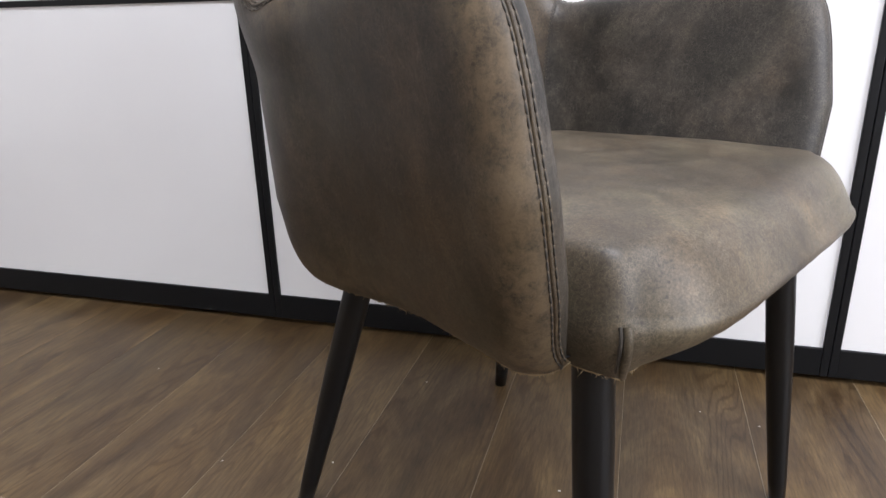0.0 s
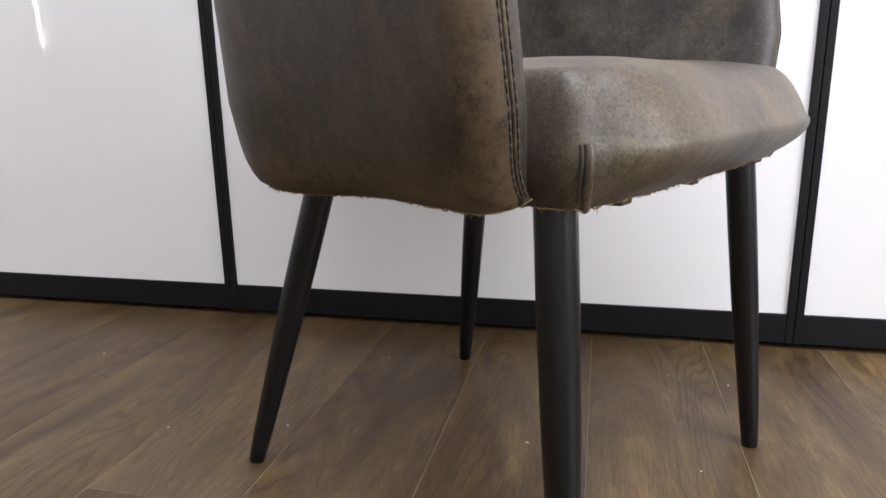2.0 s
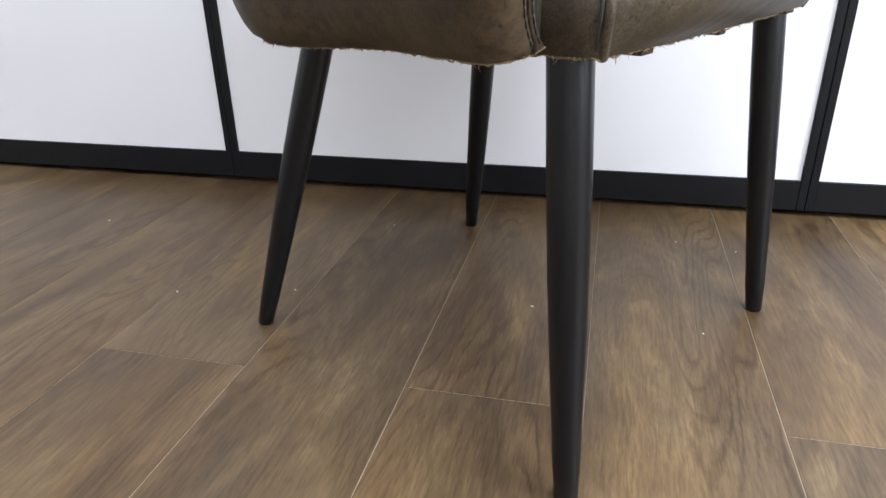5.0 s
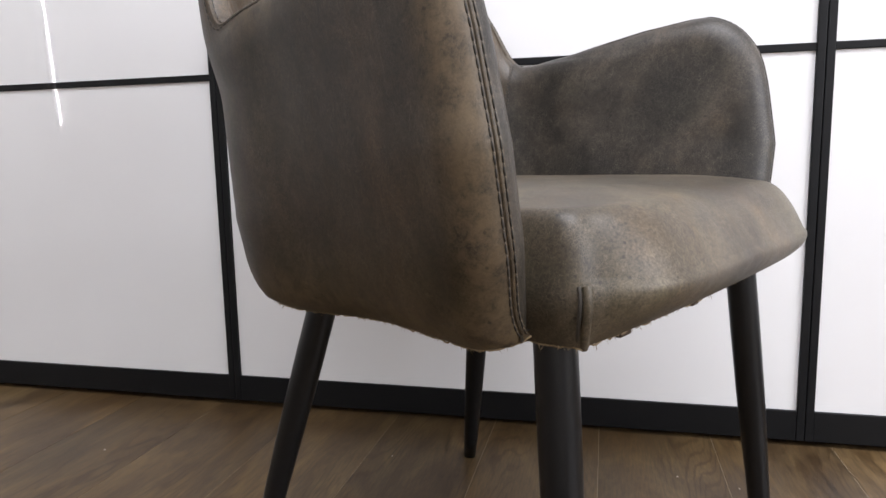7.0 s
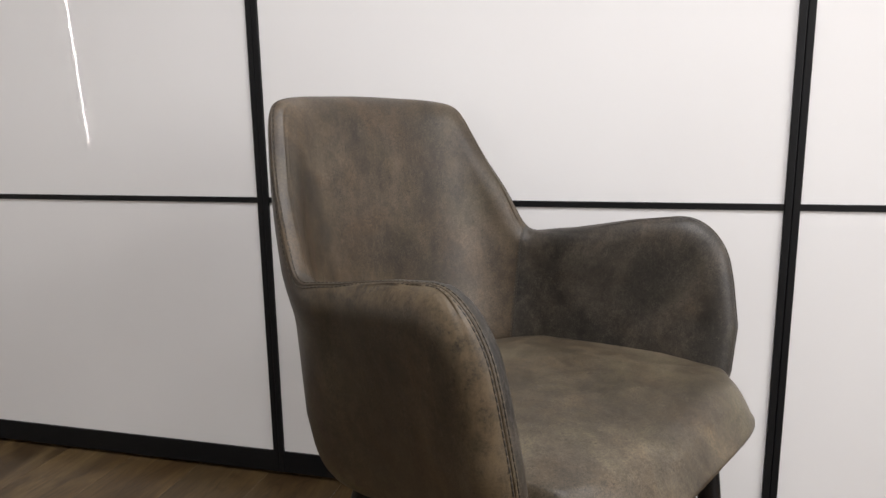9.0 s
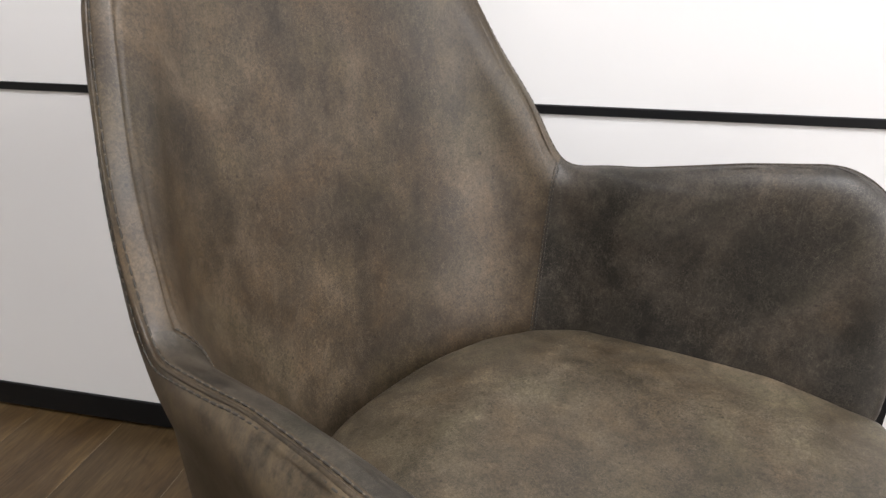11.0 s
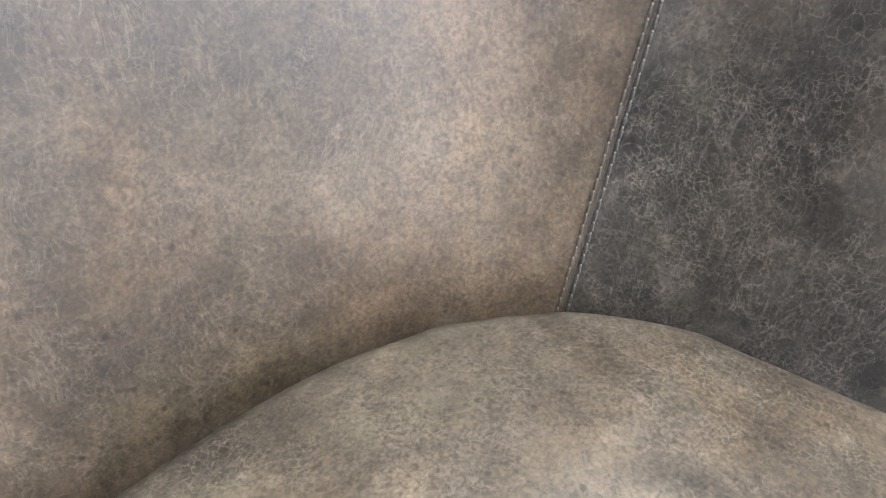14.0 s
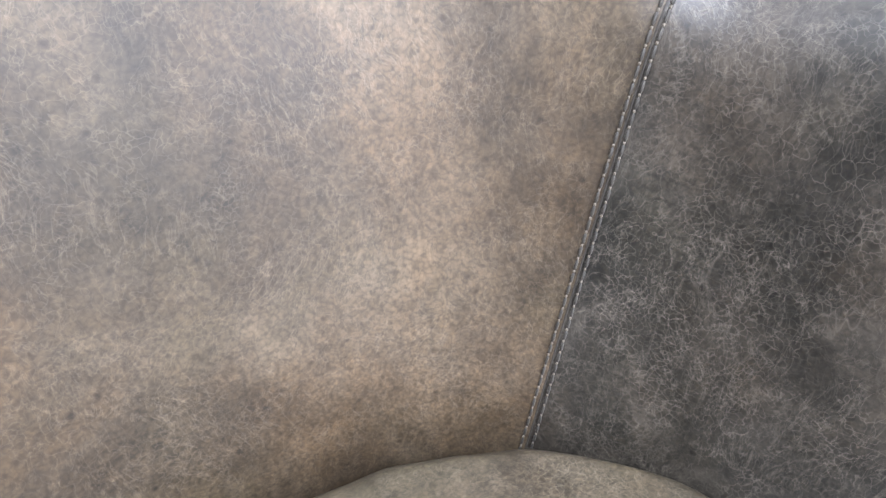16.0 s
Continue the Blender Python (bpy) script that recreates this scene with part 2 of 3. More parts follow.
def surface(name, rows, mat, parent=None, label="", flip=False, close=False, wear=None):
    """A skin over a grid of places (rows x columns x 3)."""
    g = np.asarray(rows, float)
    r, c = g.shape[:2]
    faces = []
    for i in range(r - 1):
        for j in range(c - (0 if close else 1)):
            k = (j + 1) % c
            f = (i * c + j, i * c + k, (i + 1) * c + k, (i + 1) * c + j)
            faces.append(f[::-1] if flip else f)
    me = bpy.data.meshes.new(name)
    me.from_pydata(g.reshape(-1, 3).tolist(), [], faces)
    if wear is not None:
        me.attributes.new("wear", "FLOAT", "POINT").data.foreach_set("value", np.asarray(wear, np.float32).ravel())
    bm = bmesh.new()
    bm.from_mesh(me)
    bpy.data.meshes.remove(me)
    bmesh.ops.remove_doubles(bm, verts=bm.verts, dist=1e-5)
    return part(name, bm, mat, parent, label)


def block(lo, hi, bevel=0.0):
    bm = bmesh.new()
    bmesh.ops.create_cube(bm, size=1)
    for v in bm.verts:
        v.co = [lo[k] + (v.co[k] + 0.5) * (hi[k] - lo[k]) for k in range(3)]
    if bevel:
        bmesh.ops.bevel(bm, geom=bm.edges[:], offset=bevel, segments=2, affect="EDGES", profile=0.5)
    return bm


# ---- the room ----
WALL_Y = 2.494            # face of the white panels
X0, X1, Y0, CEIL = -1.4, 4.2, -1.6, 2.55
OPENING_X, OPENING_Y = 2.1, 1.20     # middle of the ceiling opening, added for an unseen overhead light
strips = [((X0, Y0), (X1, OPENING_Y - 0.6)), ((X0, OPENING_Y + 0.6), (X1, 3.2)), ((X0, OPENING_Y - 0.6), (OPENING_X - 1.0, OPENING_Y + 0.6)), ((OPENING_X + 1.0, OPENING_Y - 0.6), (X1, OPENING_Y + 0.6))]
ceiling_bm = bmesh.new()
for lo_, hi_ in strips:
    strip_bm = block((*lo_, CEIL), (*hi_, CEIL + 0.1))
    strip_me = bpy.data.meshes.new("strip")
    strip_bm.to_mesh(strip_me)
    strip_bm.free()
    ceiling_bm.from_mesh(strip_me)
    bpy.data.meshes.remove(strip_me)
tagged(part("ceiling", ceiling_bm, CEILING_PAINT, smooth=False), "plain off-white painted ceiling with an added opening for overhead light", "ceiling", kind="structure")


def wall_with_opening(name, fixed, axis, lo, hi, openings, label):
    """A wall 0.15 thick along one axis, in strips round its openings (from, to, sill, head)."""
    bm = bmesh.new()
    spans, at = [], lo
    for a, b_, s, h in openings:
        spans += [(at, a, 0, CEIL), (a, b_, 0, s), (a, b_, h, CEIL)]
        at = b_
    spans.append((at, hi, 0, CEIL))
    for a, b_, s, h in spans:
        if h - s < 1e-4:
            continue
        if axis == "y":
            t = block((fixed[0], a, s), (fixed[1], b_, h))
        else:
            t = block((a, fixed[0], s), (b_, fixed[1], h))
        me = bpy.data.meshes.new("strip")
        t.to_mesh(me)
        t.free()
        bm.from_mesh(me)
        bpy.data.meshes.remove(me)
    return tagged(part(name, bm, PAINT, smooth=False), label, "wall", kind="structure")


wall_with_opening("wall_east", (X1, X1 + 0.15), "y", Y0, 3.2, [(-0.4, 1.9, 0.6, 2.4)], "plain off-white wall with a wide window")
tagged(part("wall_south", block((X0, Y0 - 0.15, 0), (X1, Y0, CEIL)), PAINT, smooth=False), "plain off-white wall", "wall", kind="structure")
wall_with_opening("wall_west", (X0 - 0.15, X0), "y", Y0, 3.2, [(0.14, 0.285, 0.62, 2.2)], "plain off-white wall with a narrow gap of daylight")
tagged(part("wall_north", block((X0, 3.2, 0), (X1, 3.35, CEIL)), PAINT, smooth=False), "plain wall behind the wardrobe", "wall", kind="structure")


def casement(name, m, w, h):
    e = tagged(new(name), "white-framed window with clear daylight", "window", kind="structure")
    e.matrix_world = m
    for nm, lo, hi in (("window_frame", (-w / 2, -0.03, 0), (-w / 2 + 0.05, 0.03, h)), ("window_frame", (w / 2 - 0.05, -0.03, 0), (w / 2, 0.03, h)),
                       ("window_frame", (-w / 2 + 0.05, -0.03, 0), (w / 2 - 0.05, 0.03, 0.05)), ("window_frame", (-w / 2 + 0.05, -0.03, h - 0.05), (w / 2 - 0.05, 0.03, h)),
                       ("mullion", (-0.03, -0.028, 0.05), (0.03, 0.028, h - 0.05))):
        part(nm, block(lo, hi, 0.004), CEILING_PAINT, e, smooth=False)


casement("window_1", pose(X1 + 0.08, 0.75, 0.60, 0, 0, 90), 2.3, 1.80)
window_light("east_daylight", pose(X1 - 0.06, 0.75, 1.50, 0, 78, 0), 1.7, 2.2, 62, (1.0, 0.985, 0.97))
# second lamp: overhead light added at the ceiling, its true source unseen
window_light("overhead_fill", pose(OPENING_X, OPENING_Y, CEIL + 0.06), 1.9, 1.1, 58, (0.985, 0.99, 1.0))
window_light("gap_daylight", pose(X0 - 0.03, 0.2125, 1.41) @ pose(0, 0, 0, -4, 0, 0) @ pose(0, 0, 0, 0, -90, 0), 1.40, 0.009, 1.9, (1.0, 0.98, 0.95))

# ---- the sliding wardrobe ----
STILES = [(-0.976, -0.950), (0.024 - 0.013, 0.024 + 0.013), (1.060, 1.086), (2.1075, 2.1310), (3.156, 3.180)]
RAIL = 0.646


def sliding_door(x0, x1, front):
    """One door: panes of white glass in a slim black frame. x0, x1: its outer edges."""
    door = tagged(new("wardrobe_door"), "white lacquered glass sliding wardrobe door in slim black frame", "wardrobe door", "sliding wardrobe doors")
    door.location = (x0, WALL_Y + front, 0.010)
    w, top, s = x1 - x0, 2.40, 0.0125
    for nm, lo, hi in (("stile", (0, -0.006, 0), (s, 0.03, top)), ("stile", (w - s, -0.006, 0), (w, 0.03, top)),
                       ("bottom_rail", (s, -0.005, 0), (w - s, 0.03, 0.051)), ("top_rail", (s, -0.005, top - 0.05), (w - s, 0.03, top)),
                       ("crossbar", (s, -0.004, RAIL - 0.016), (w - s, 0.02, RAIL - 0.004)), ("crossbar", (s, -0.004, 2 * RAIL - 0.036 + 0.006), (w - s, 0.02, 2 * RAIL - 0.018))):
        part(nm, block(lo, hi, 0.0012), FRAME_BLACK, door, smooth=False)
    z = [0.051, RAIL - 0.016, RAIL - 0.004, 2 * RAIL - 0.030, 2 * RAIL - 0.018, top - 0.05]
    for k in range(3):
        part("pane", block((s, 0.0, z[2 * k]), (w - s, 0.006, z[2 * k + 1])), GLASS, door, "glossy white lacquered glass pane", smooth=False)
    part("back_board", block((s, 0.008, 0.04), (w - s, 0.012, top - 0.05)), PLINTH_BLACK, door, smooth=False)
    return door


mids = [0.5 * (a + b_) for a, b_ in STILES]
for k in range(4):
    sliding_door(mids[k] + 0.0006, mids[k + 1] - 0.0006, 0.0)
tagged(part("wardrobe_plinth", block((X0, WALL_Y + 0.034, 0), (X1, WALL_Y + 0.10, 0.0095)), PLINTH_BLACK, smooth=False), "black floor track under the wardrobe doors", "plinth", kind="structure")
tagged(part("wardrobe_carcass", block((X0, WALL_Y + 0.04, 0.011), (X1, WALL_Y + 0.09, CEIL - 0.002)), PLINTH_BLACK, smooth=False), "black wardrobe body behind the doors", "wardrobe", kind="structure")
tagged(part("wardrobe_fascia", block((X0, WALL_Y - 0.004, 2.415), (X1, WALL_Y + 0.038, CEIL - 0.002)), CEILING_PAINT, smooth=False), "off-white fascia above the wardrobe doors", "fascia", kind="structure")

# ---- the armchair ----
CHAIR = pose(1.5557, 2.1255, 0, 0, 0, -27.3)
chair = tagged(new("armchair"), "taupe brown worn leather armchair with black tapered legs", "armchair")
chair.matrix_world = CHAIR

SC = 0.5                   # share of the half-turn taken by the rounded back
UC, NEXP, HALF_T, RIM = 0.08, 2.8, 0.024, 0.036
TOP_BACK = ([0, 20, 30, 36, 40, 42.5, 52, 63.5, 69.5, 73.3, 78, 90], [0.846, 0.843, 0.839, 0.834, 0.826, 0.810, 0.743, 0.680, 0.634, 0.619, 0.617, 0.627])
TOP_ARM = ([0.08, 0.10, 0.19, 0.26, 0.33], [0.627, 0.631, 0.648, 0.657, 0.658])

ARM_Z, ARM_V, ARM_U = (0.35, 0.43, 0.50, 0.58, 0.66), (0.232, 0.262, 0.277, 0.285, 0.292), (0.326, 0.346, 0.347, 0.333, 0.329)


def mid_place(s, h):
    """A place on the middle of the shell: s from 0 (back) to 1 (arm's front), h from 0 (bottom) to 1 (rim)."""
    q = max(0.0, (s - SC) / (1 - SC))
    zt = np.interp(90 * s / SC, *TOP_BACK) if s <= SC else np.interp(UC + q * 0.19, *TOP_ARM)
    zb = 0.349 + 0.015 * q
    z = zb + (zt - zb) * h
    ar = 0.2526 + (0.035 if z > 0.617 else 0.18) * (z - 0.617)
    if s <= SC:
        f = s / SC * math.pi / 2
        ub = -0.100 - 0.17 * (z - 0.5)
        f -= 0.095 * math.sin(2 * f) * min(1.0, max(0.0, (0.60 - z) / 0.16))
        ne = NEXP - 0.5 * min(1.0, max(0.0, (0.60 - z) / 0.16))
        return (UC - (UC - ub) * max(0.0, math.cos(f)) ** (2 / ne), ar * math.sin(f) ** (2 / ne), z)
    af = float(np.interp(z, ARM_Z, ARM_V))
    zz = zb + (0.658 - zb) * h
    uf = float(np.interp(zz, ARM_Z, ARM_U))
    if zz > 0.565:
        uf -= 0.072 * (1 - math.sqrt(max(0.0, 1 - ((zz - 0.565) / 0.0931) ** 2)))
    u = UC + q * (uf - UC)
    k = (u - UC) / 0.25
    return (u, ar + (af - ar) * (k * k / 0.4 if k < 0.2 else k - 0.1) / 0.9, z)


ss = np.concatenate([np.linspace(0, SC, 64, endpoint=False), SC + (1 - SC) * np.sin(np.linspace(0, math.pi / 2, 44))])
hs = np.sin(np.linspace(0, math.pi / 2, 54))
half = np.array([[mid_place(s, h) for s in ss] for h in hs])


def soften(g, times):
    """Evens out the rim's kinks along the columns."""
    for _ in range(times):
        g[:, 1:-1] = 0.25 * g[:, :-2] + 0.5 * g[:, 1:-1] + 0.25 * g[:, 2:]
        g[:, 0, 1] = 0
    return g


half = soften(half, 3)
mid = np.concatenate([half[:, :0:-1] * (1, -1, 1), half], 1)   # from the one arm's front (v < 0) round to the other
du, dv = np.gradient(mid, axis=1), np.gradient(mid, axis=0)
nrm = np.cross(du, dv)
nrm /= np.linalg.norm(nrm, axis=2, keepdims=True) + 1e-12       # points out of the chair
if (nrm[20, mid.shape[1] // 2] @ np.array((1, 0, 0))) > 0:
    nrm = -nrm
rim = np.concatenate([mid[:, 0], mid[-1, 1:], mid[::-1, -1]], 0)
flat = mid.reshape(-1, 3)
dist = np.sqrt(((flat[:, None, :] - rim[None, :, :]) ** 2).sum(2)).min(1).reshape(mid.shape[:2])


def swell(d):
    return np.sqrt(np.clip(1 - (1 - np.clip(d / RIM, 0, 1)) ** 2, 0, 1))


w = swell(dist)
low = np.clip((0.40 - mid[..., 2]) / 0.05, 0, 1)
turn_deg = np.abs(np.concatenate([-ss[:0:-1], ss])) / SC * 90
tuck = (0.019 + 0.017 * np.clip((turn_deg[None, :] - 95) / 35, 0, 1)) * (1 - np.sqrt(np.clip(1 - low ** 2, 0, 1)))
lean_out = np.clip(1 - 0.5 * np.exp(-((turn_deg - 65) / 32) ** 2) + 0.25 * np.clip((turn_deg - 120) / 60, 0, 1), 0.4, 1.3)
high = np.clip((mid[..., 2] - 0.44) / 0.12, 0, 1)
OUTER = mid + nrm * (HALF_T * w * (1 + (lean_out[None, :] - 1) * np.where(lean_out[None, :] < 1, high, 1) + 0.5 * np.exp(-((turn_deg[None, :] - 62) / 32) ** 2) * (1 - high)) - tuck)[..., None]
INNER = mid - nrm * (HALF_T * w)[..., None]
C = mid.shape[1]
NL = int(np.argmin(abs(ss - SC * 73.3 / 90))) - 2
rub = np.exp(-((dist - 0.010) / 0.015) ** 2) * np.clip((turn_deg[None, :] - 60) / 40, 0.25, 1) + 0.7 * np.exp(-((mid[..., 2] - 0.375) / 0.02) ** 2)
surface("outer_shell", OUTER, LEATHER, chair, "taupe brown worn leather outer panel", wear=np.clip(rub, 0, 1))
def cut_column(row):
    """The inner seam slants: nearer the back's middle below, further round at the rim."""
    h = hs[row]
    return NL - 3.3 + 4.6 * h


def across_columns(row, a, b_, count):
    """Places on one row of the inside, from column a to column b_ (fractions allowed)."""
    at = np.linspace(a, b_, count)
    return np.stack([np.interp(at, np.arange(C), INNER[row, :, k]) for k in range(3)], 1)


MIDC, ROWS = len(ss) - 1, INNER.shape[0]
cuts = [cut_column(i_) for i_ in range(ROWS)]
surface("inner_back", [across_columns(i_, MIDC - cuts[i_], MIDC + cuts[i_], 105) for i_ in range(ROWS)], LEATHER, chair, "scuffed taupe leather inside back", flip=True)
surface("inner_arm", [across_columns(i_, 0, MIDC - cuts[i_], 60) for i_ in range(ROWS)], LEATHER_ARM_SHADED, chair, "worn leather inside of the arm, tones darkened for its shade", flip=True)
surface("inner_arm", [across_columns(i_, MIDC + cuts[i_], C - 1, 60) for i_ in range(ROWS)], LEATHER_ARM_SHADED, chair, "worn leather inside of the arm, tones darkened for its shade", flip=True)


# seat cushion
right = [(p[0], p[1]) for p in (INNER[int(np.argmin(abs(INNER[:, j, 2] - 0.43))), j] for j in range(C // 2, C)) if p[0] < 0.30]


def rise(t, k):
    return 1 - (1 - np.clip(t, 0, 1)) ** k


# the cushion's outline, from the middle of the back round by one side to the middle of the front
CORNER_V, CORNER_U = 0.230, 0.372
line = [(u_ + 0.004 * float(u_ < 0.0), v_ + float(np.interp(u_, (-0.06, -0.02, 0.03, 0.10, 0.18, 0.27), (0.003, -0.003, -0.001, 0.013, 0.019, 0.014)))) for u_, v_ in right if u_ < 0.27] + [(0.31, 0.234), (0.335, 0.231), (0.352, 0.2305)]
for k in range(5):
    g_ = math.pi / 2 * k / 4
    line.append((CORNER_U - 0.012 + 0.012 * math.sin(g_), CORNER_V - 0.012 + 0.012 * math.cos(g_)))
for k in range(1, 25):
    v_ = (CORNER_V - 0.012) * (1 - k / 24)
    line.append((CORNER_U + 0.042 * (1 - (v_ / (CORNER_V - 0.012)) ** 8), v_))
line = np.array(line)
seg_ = np.concatenate([[0], np.cumsum(np.linalg.norm(np.diff(line, axis=0), axis=1))])
want = np.linspace(0, seg_[-1], 150)
side_ = np.stack([np.interp(want, seg_, line[:, 0]), np.interp(want, seg_, line[:, 1])], 1)
for _ in range(2):
    side_[1:-1] = 0.25 * side_[:-2] + 0.5 * side_[1:-1] + 0.25 * side_[2:]
outline = np.concatenate([side_, side_[-2:0:-1] * (1, -1)], 0)
heart = np.array((0.17, 0.0))
reach = np.linalg.norm(outline - heart, axis=1)
# how soon the top rounds over: tight against back and arms, wide at the front
soon = np.interp(outline[:, 0], [-0.08, 0.03, 0.16, 0.30, 0.36, 0.41], [0.030, 0.015, 0.011, 0.016, 0.022, 0.046])
for _ in range(12):
    soon = 0.25 * np.roll(soon, 1) + 0.5 * soon + 0.25 * np.roll(soon, -1)
insets = np.concatenate([[0], np.linspace(0.02, 1, 44) ** 1.7])
rings = []
for t in insets[::-1]:
    p2 = heart + (outline - heart) * (1 - t)
    d = t * reach
    z_ = 0.411 + 0.040 * rise(d / soon, 2.2) + 0.015 * rise(d / 0.14, 2.0) - 0.015 * np.clip((0.07 - p2[:, 0]) / 0.10, 0, 1)
    rings.append(np.concatenate([p2, z_[:, None]], 1))
edge = rings[-1].copy()
front_ = np.clip((edge[:, 0] - 0.362) / 0.01, 0, 1)
foot_u = np.minimum(edge[:, 0], 0.364 + 0.006 * (1 - (np.abs(edge[:, 1]) / 0.227) ** 2))
band = []
for k in range(1, 12):
    t = k / 11
    ring = edge.copy()
    ring[:, 0] += (foot_u - edge[:, 0]) * t ** 1.8 + 0.007 * math.sin(math.pi * t ** 0.65) * front_
    ring[:, 1] *= 1 + 0.012 * math.sin(math.pi * t) - 0.05 * t ** 2
    ring[:, 2] -= (ring[:, 2] - 0.3615) * t
    # pulled folds along the front
    ring[:, 0] += 0.0006 * np.sin(edge[:, 1] * 190 + 2.4 * np.sin(edge[:, 1] * 47)) * t * front_
    band.append(ring)
surface("seat_cushion", np.array(rings + band), LEATHER_SEAT_LIT, chair, "domed seat cushion in scuffed taupe leather, puckered at the front", close=True)
ring = OUTER[0].copy()
ring[:, 2] = 0.372
surface("dust_cover", np.array([ring, ring * (0.02, 0.02, 1) + (0.15, 0, 0.0)]), UNDER, chair, "dark cloth under the seat", close=True)


def leg(foot, head):
    """A round leg: parallel above, tapered below, with a dark glide."""
    a, b_ = Vector(foot), Vector(head)
    prof = [(0.0, 0.0078), (0.004, 0.0095), (0.10, 0.0112), (0.35, 0.0138), (0.55, 0.0155), (0.75, 0.0162), (1.0, 0.0162)]
    ring = []
    ax = (b_ - a).normalized()
    s1 = ax.orthogonal().normalized()
    s2 = ax.cross(s1)
    for t, r in prof:
        c = a.lerp(b_, t)
        row = []
        for k in range(28):
            g = 2 * math.pi * k / 28
            q = c + (s1 * math.cos(g) + s2 * math.sin(g)) * r
            if t == 0:
                q.z = 0.0
            row.append(tuple(q))
        ring.append(row)
    ob = surface("leg", np.array(ring), LEG_BLACK, chair, "black lacquered tapered round leg", close=True)
    return ob


for foot_, head_ in (((0.365, -0.219, 0), (0.334, -0.201, 0.372)), ((0.375, 0.213, 0), (0.337, 0.196, 0.372)),
                     ((-0.083, -0.197, 0), (0.010, -0.135, 0.372)), ((-0.080, 0.212, 0), (0.006, 0.142, 0.372))):
    leg(foot_, head_)


# seams and stitches
def resample(line, step):
    line = np.asarray(line, float)
    seg = np.linalg.norm(np.diff(line[:, :3], axis=0), axis=1)
    at = np.concatenate([[0], np.cumsum(seg)])
    want = np.arange(0, at[-1], step)
    return np.stack([np.interp(want, at, line[:, k]) for k in range(line.shape[1])], 1)


def dashes(bm, line, nrm_, length, width, lift):
    """Short dashes, each a low six-sided bar along the line."""
    for i in range(0, len(line) - 1):
        p = Vector(line[i])
        t = (Vector(line[i + 1]) - p)
        if t.length < 1e-6:
            continue
        t.normalize()
        k = Vector(nrm_[i]).normalized()
        side = t.cross(k).normalized()
        k = side.cross(t).normalized()
        vs = []
        for e, sc in ((-0.5, 0.5), (-0.3, 1.0), (0.3, 1.0), (0.5, 0.5)):
            c = p + t * (e * length) + k * (lift if sc == 1.0 else 0.0)
            vs.append([bm.verts.new(c + side * (x * width * 0.5 * sc) + k * (y * width * 0.5 * sc)) for x, y in ((-1, -0.4), (-0.6, 0.6), (0.6, 0.6), (1, -0.4))])
        for a_, b_ in zip(vs, vs[1:]):
            for j in range(4):
                bm.faces.new((a_[j], a_[(j + 1) % 4], b_[(j + 1) % 4], b_[j]))


def cord(bm, line, radius, sides=6):
    prev = None
    for i in range(len(line)):
        p = Vector(line[i])
        t = Vector(line[min(i + 1, len(line) - 1)]) - Vector(line[max(i - 1, 0)])
        if t.length < 1e-7:
            continue
        t.normalize()
        a_ = t.orthogonal().normalized()
        if prev:
            a_ = (prev[1] - t * prev[1].dot(t)).normalized()
        b_ = t.cross(a_)
        ringv = [bm.verts.new(p + (a_ * math.cos(2 * math.pi * k / sides) + b_ * math.sin(2 * math.pi * k / sides)) * radius) for k in range(sides)]
        if prev:
            for k in range(sides):
                bm.faces.new((prev[0][k], prev[0][(k + 1) % sides], ringv[(k + 1) % sides], ringv[k]))
        prev = (ringv, a_)


def stitched(line, nrm_, label, wide=0.0010, long_=0.0062):
    """One row: dark dashes for the shade in recessed channels, a pale loop between each two. line: places 6 mm apart.
    """
    bm = bmesh.new()
    dashes(bm, line, nrm_, long_, wide, 0.0002)
    seam = part("stitching", bm, GROOVE_SHADE, chair, label)
    tagged(seam, kind="stuff")
    bm = bmesh.new()
    half_way = 0.5 * (np.asarray(line[:-1]) + np.asarray(line[1:]))
    dashes(bm, half_way, nrm_[:-1], 0.0012, wide * 0.7, 0.0002)
    tagged(part("thread_loop", bm, THREAD, chair, "pale loops of the seam's thread"), kind="stuff")


# round the rim, from one arm's front over the back to the other's
rim_in = np.concatenate([mid[:, 3] - mid[:, 0], (mid[-9] - mid[-1])[1:], (mid[:, -4] - mid[:, -1])[::-1]], 0)
rim_n = np.concatenate([nrm[:, 0], nrm[-1, 1:], nrm[::-1, -1]], 0)
keep = [0]
for i in range(1, len(rim)):
    if np.linalg.norm(rim[i] - rim[keep[-1]]) > 0.0015:
        keep.append(i)
rim_cols = np.concatenate([np.zeros(ROWS, int), np.arange(1, C), np.full(ROWS, C - 1)])
out_w = 1 + (lean_out[None, :] - 1) * np.where(lean_out[None, :] < 1, high, 1)
rim_rows = np.concatenate([np.arange(ROWS), np.full(C - 1, ROWS - 1), np.arange(ROWS - 1, -1, -1)])
rim_more = np.stack([out_w[rim_rows, rim_cols], tuck[rim_rows, rim_cols]], 1)
rl = resample(np.concatenate([rim[keep], rim_in[keep] / (np.linalg.norm(rim_in[keep], axis=1, keepdims=True) + 1e-9), rim_n[keep], rim_more[keep]], 1), 0.0080)
rl = rl[rl[:, 2] > 0.3685]
P_, M_, N_, W_, TUCK_ = rl[:, :3], rl[:, 3:6], rl[:, 6:9], rl[:, 9], rl[:, 10]
T_ = np.gradient(P_, axis=0)
T_ /= np.linalg.norm(T_, axis=1, keepdims=True)
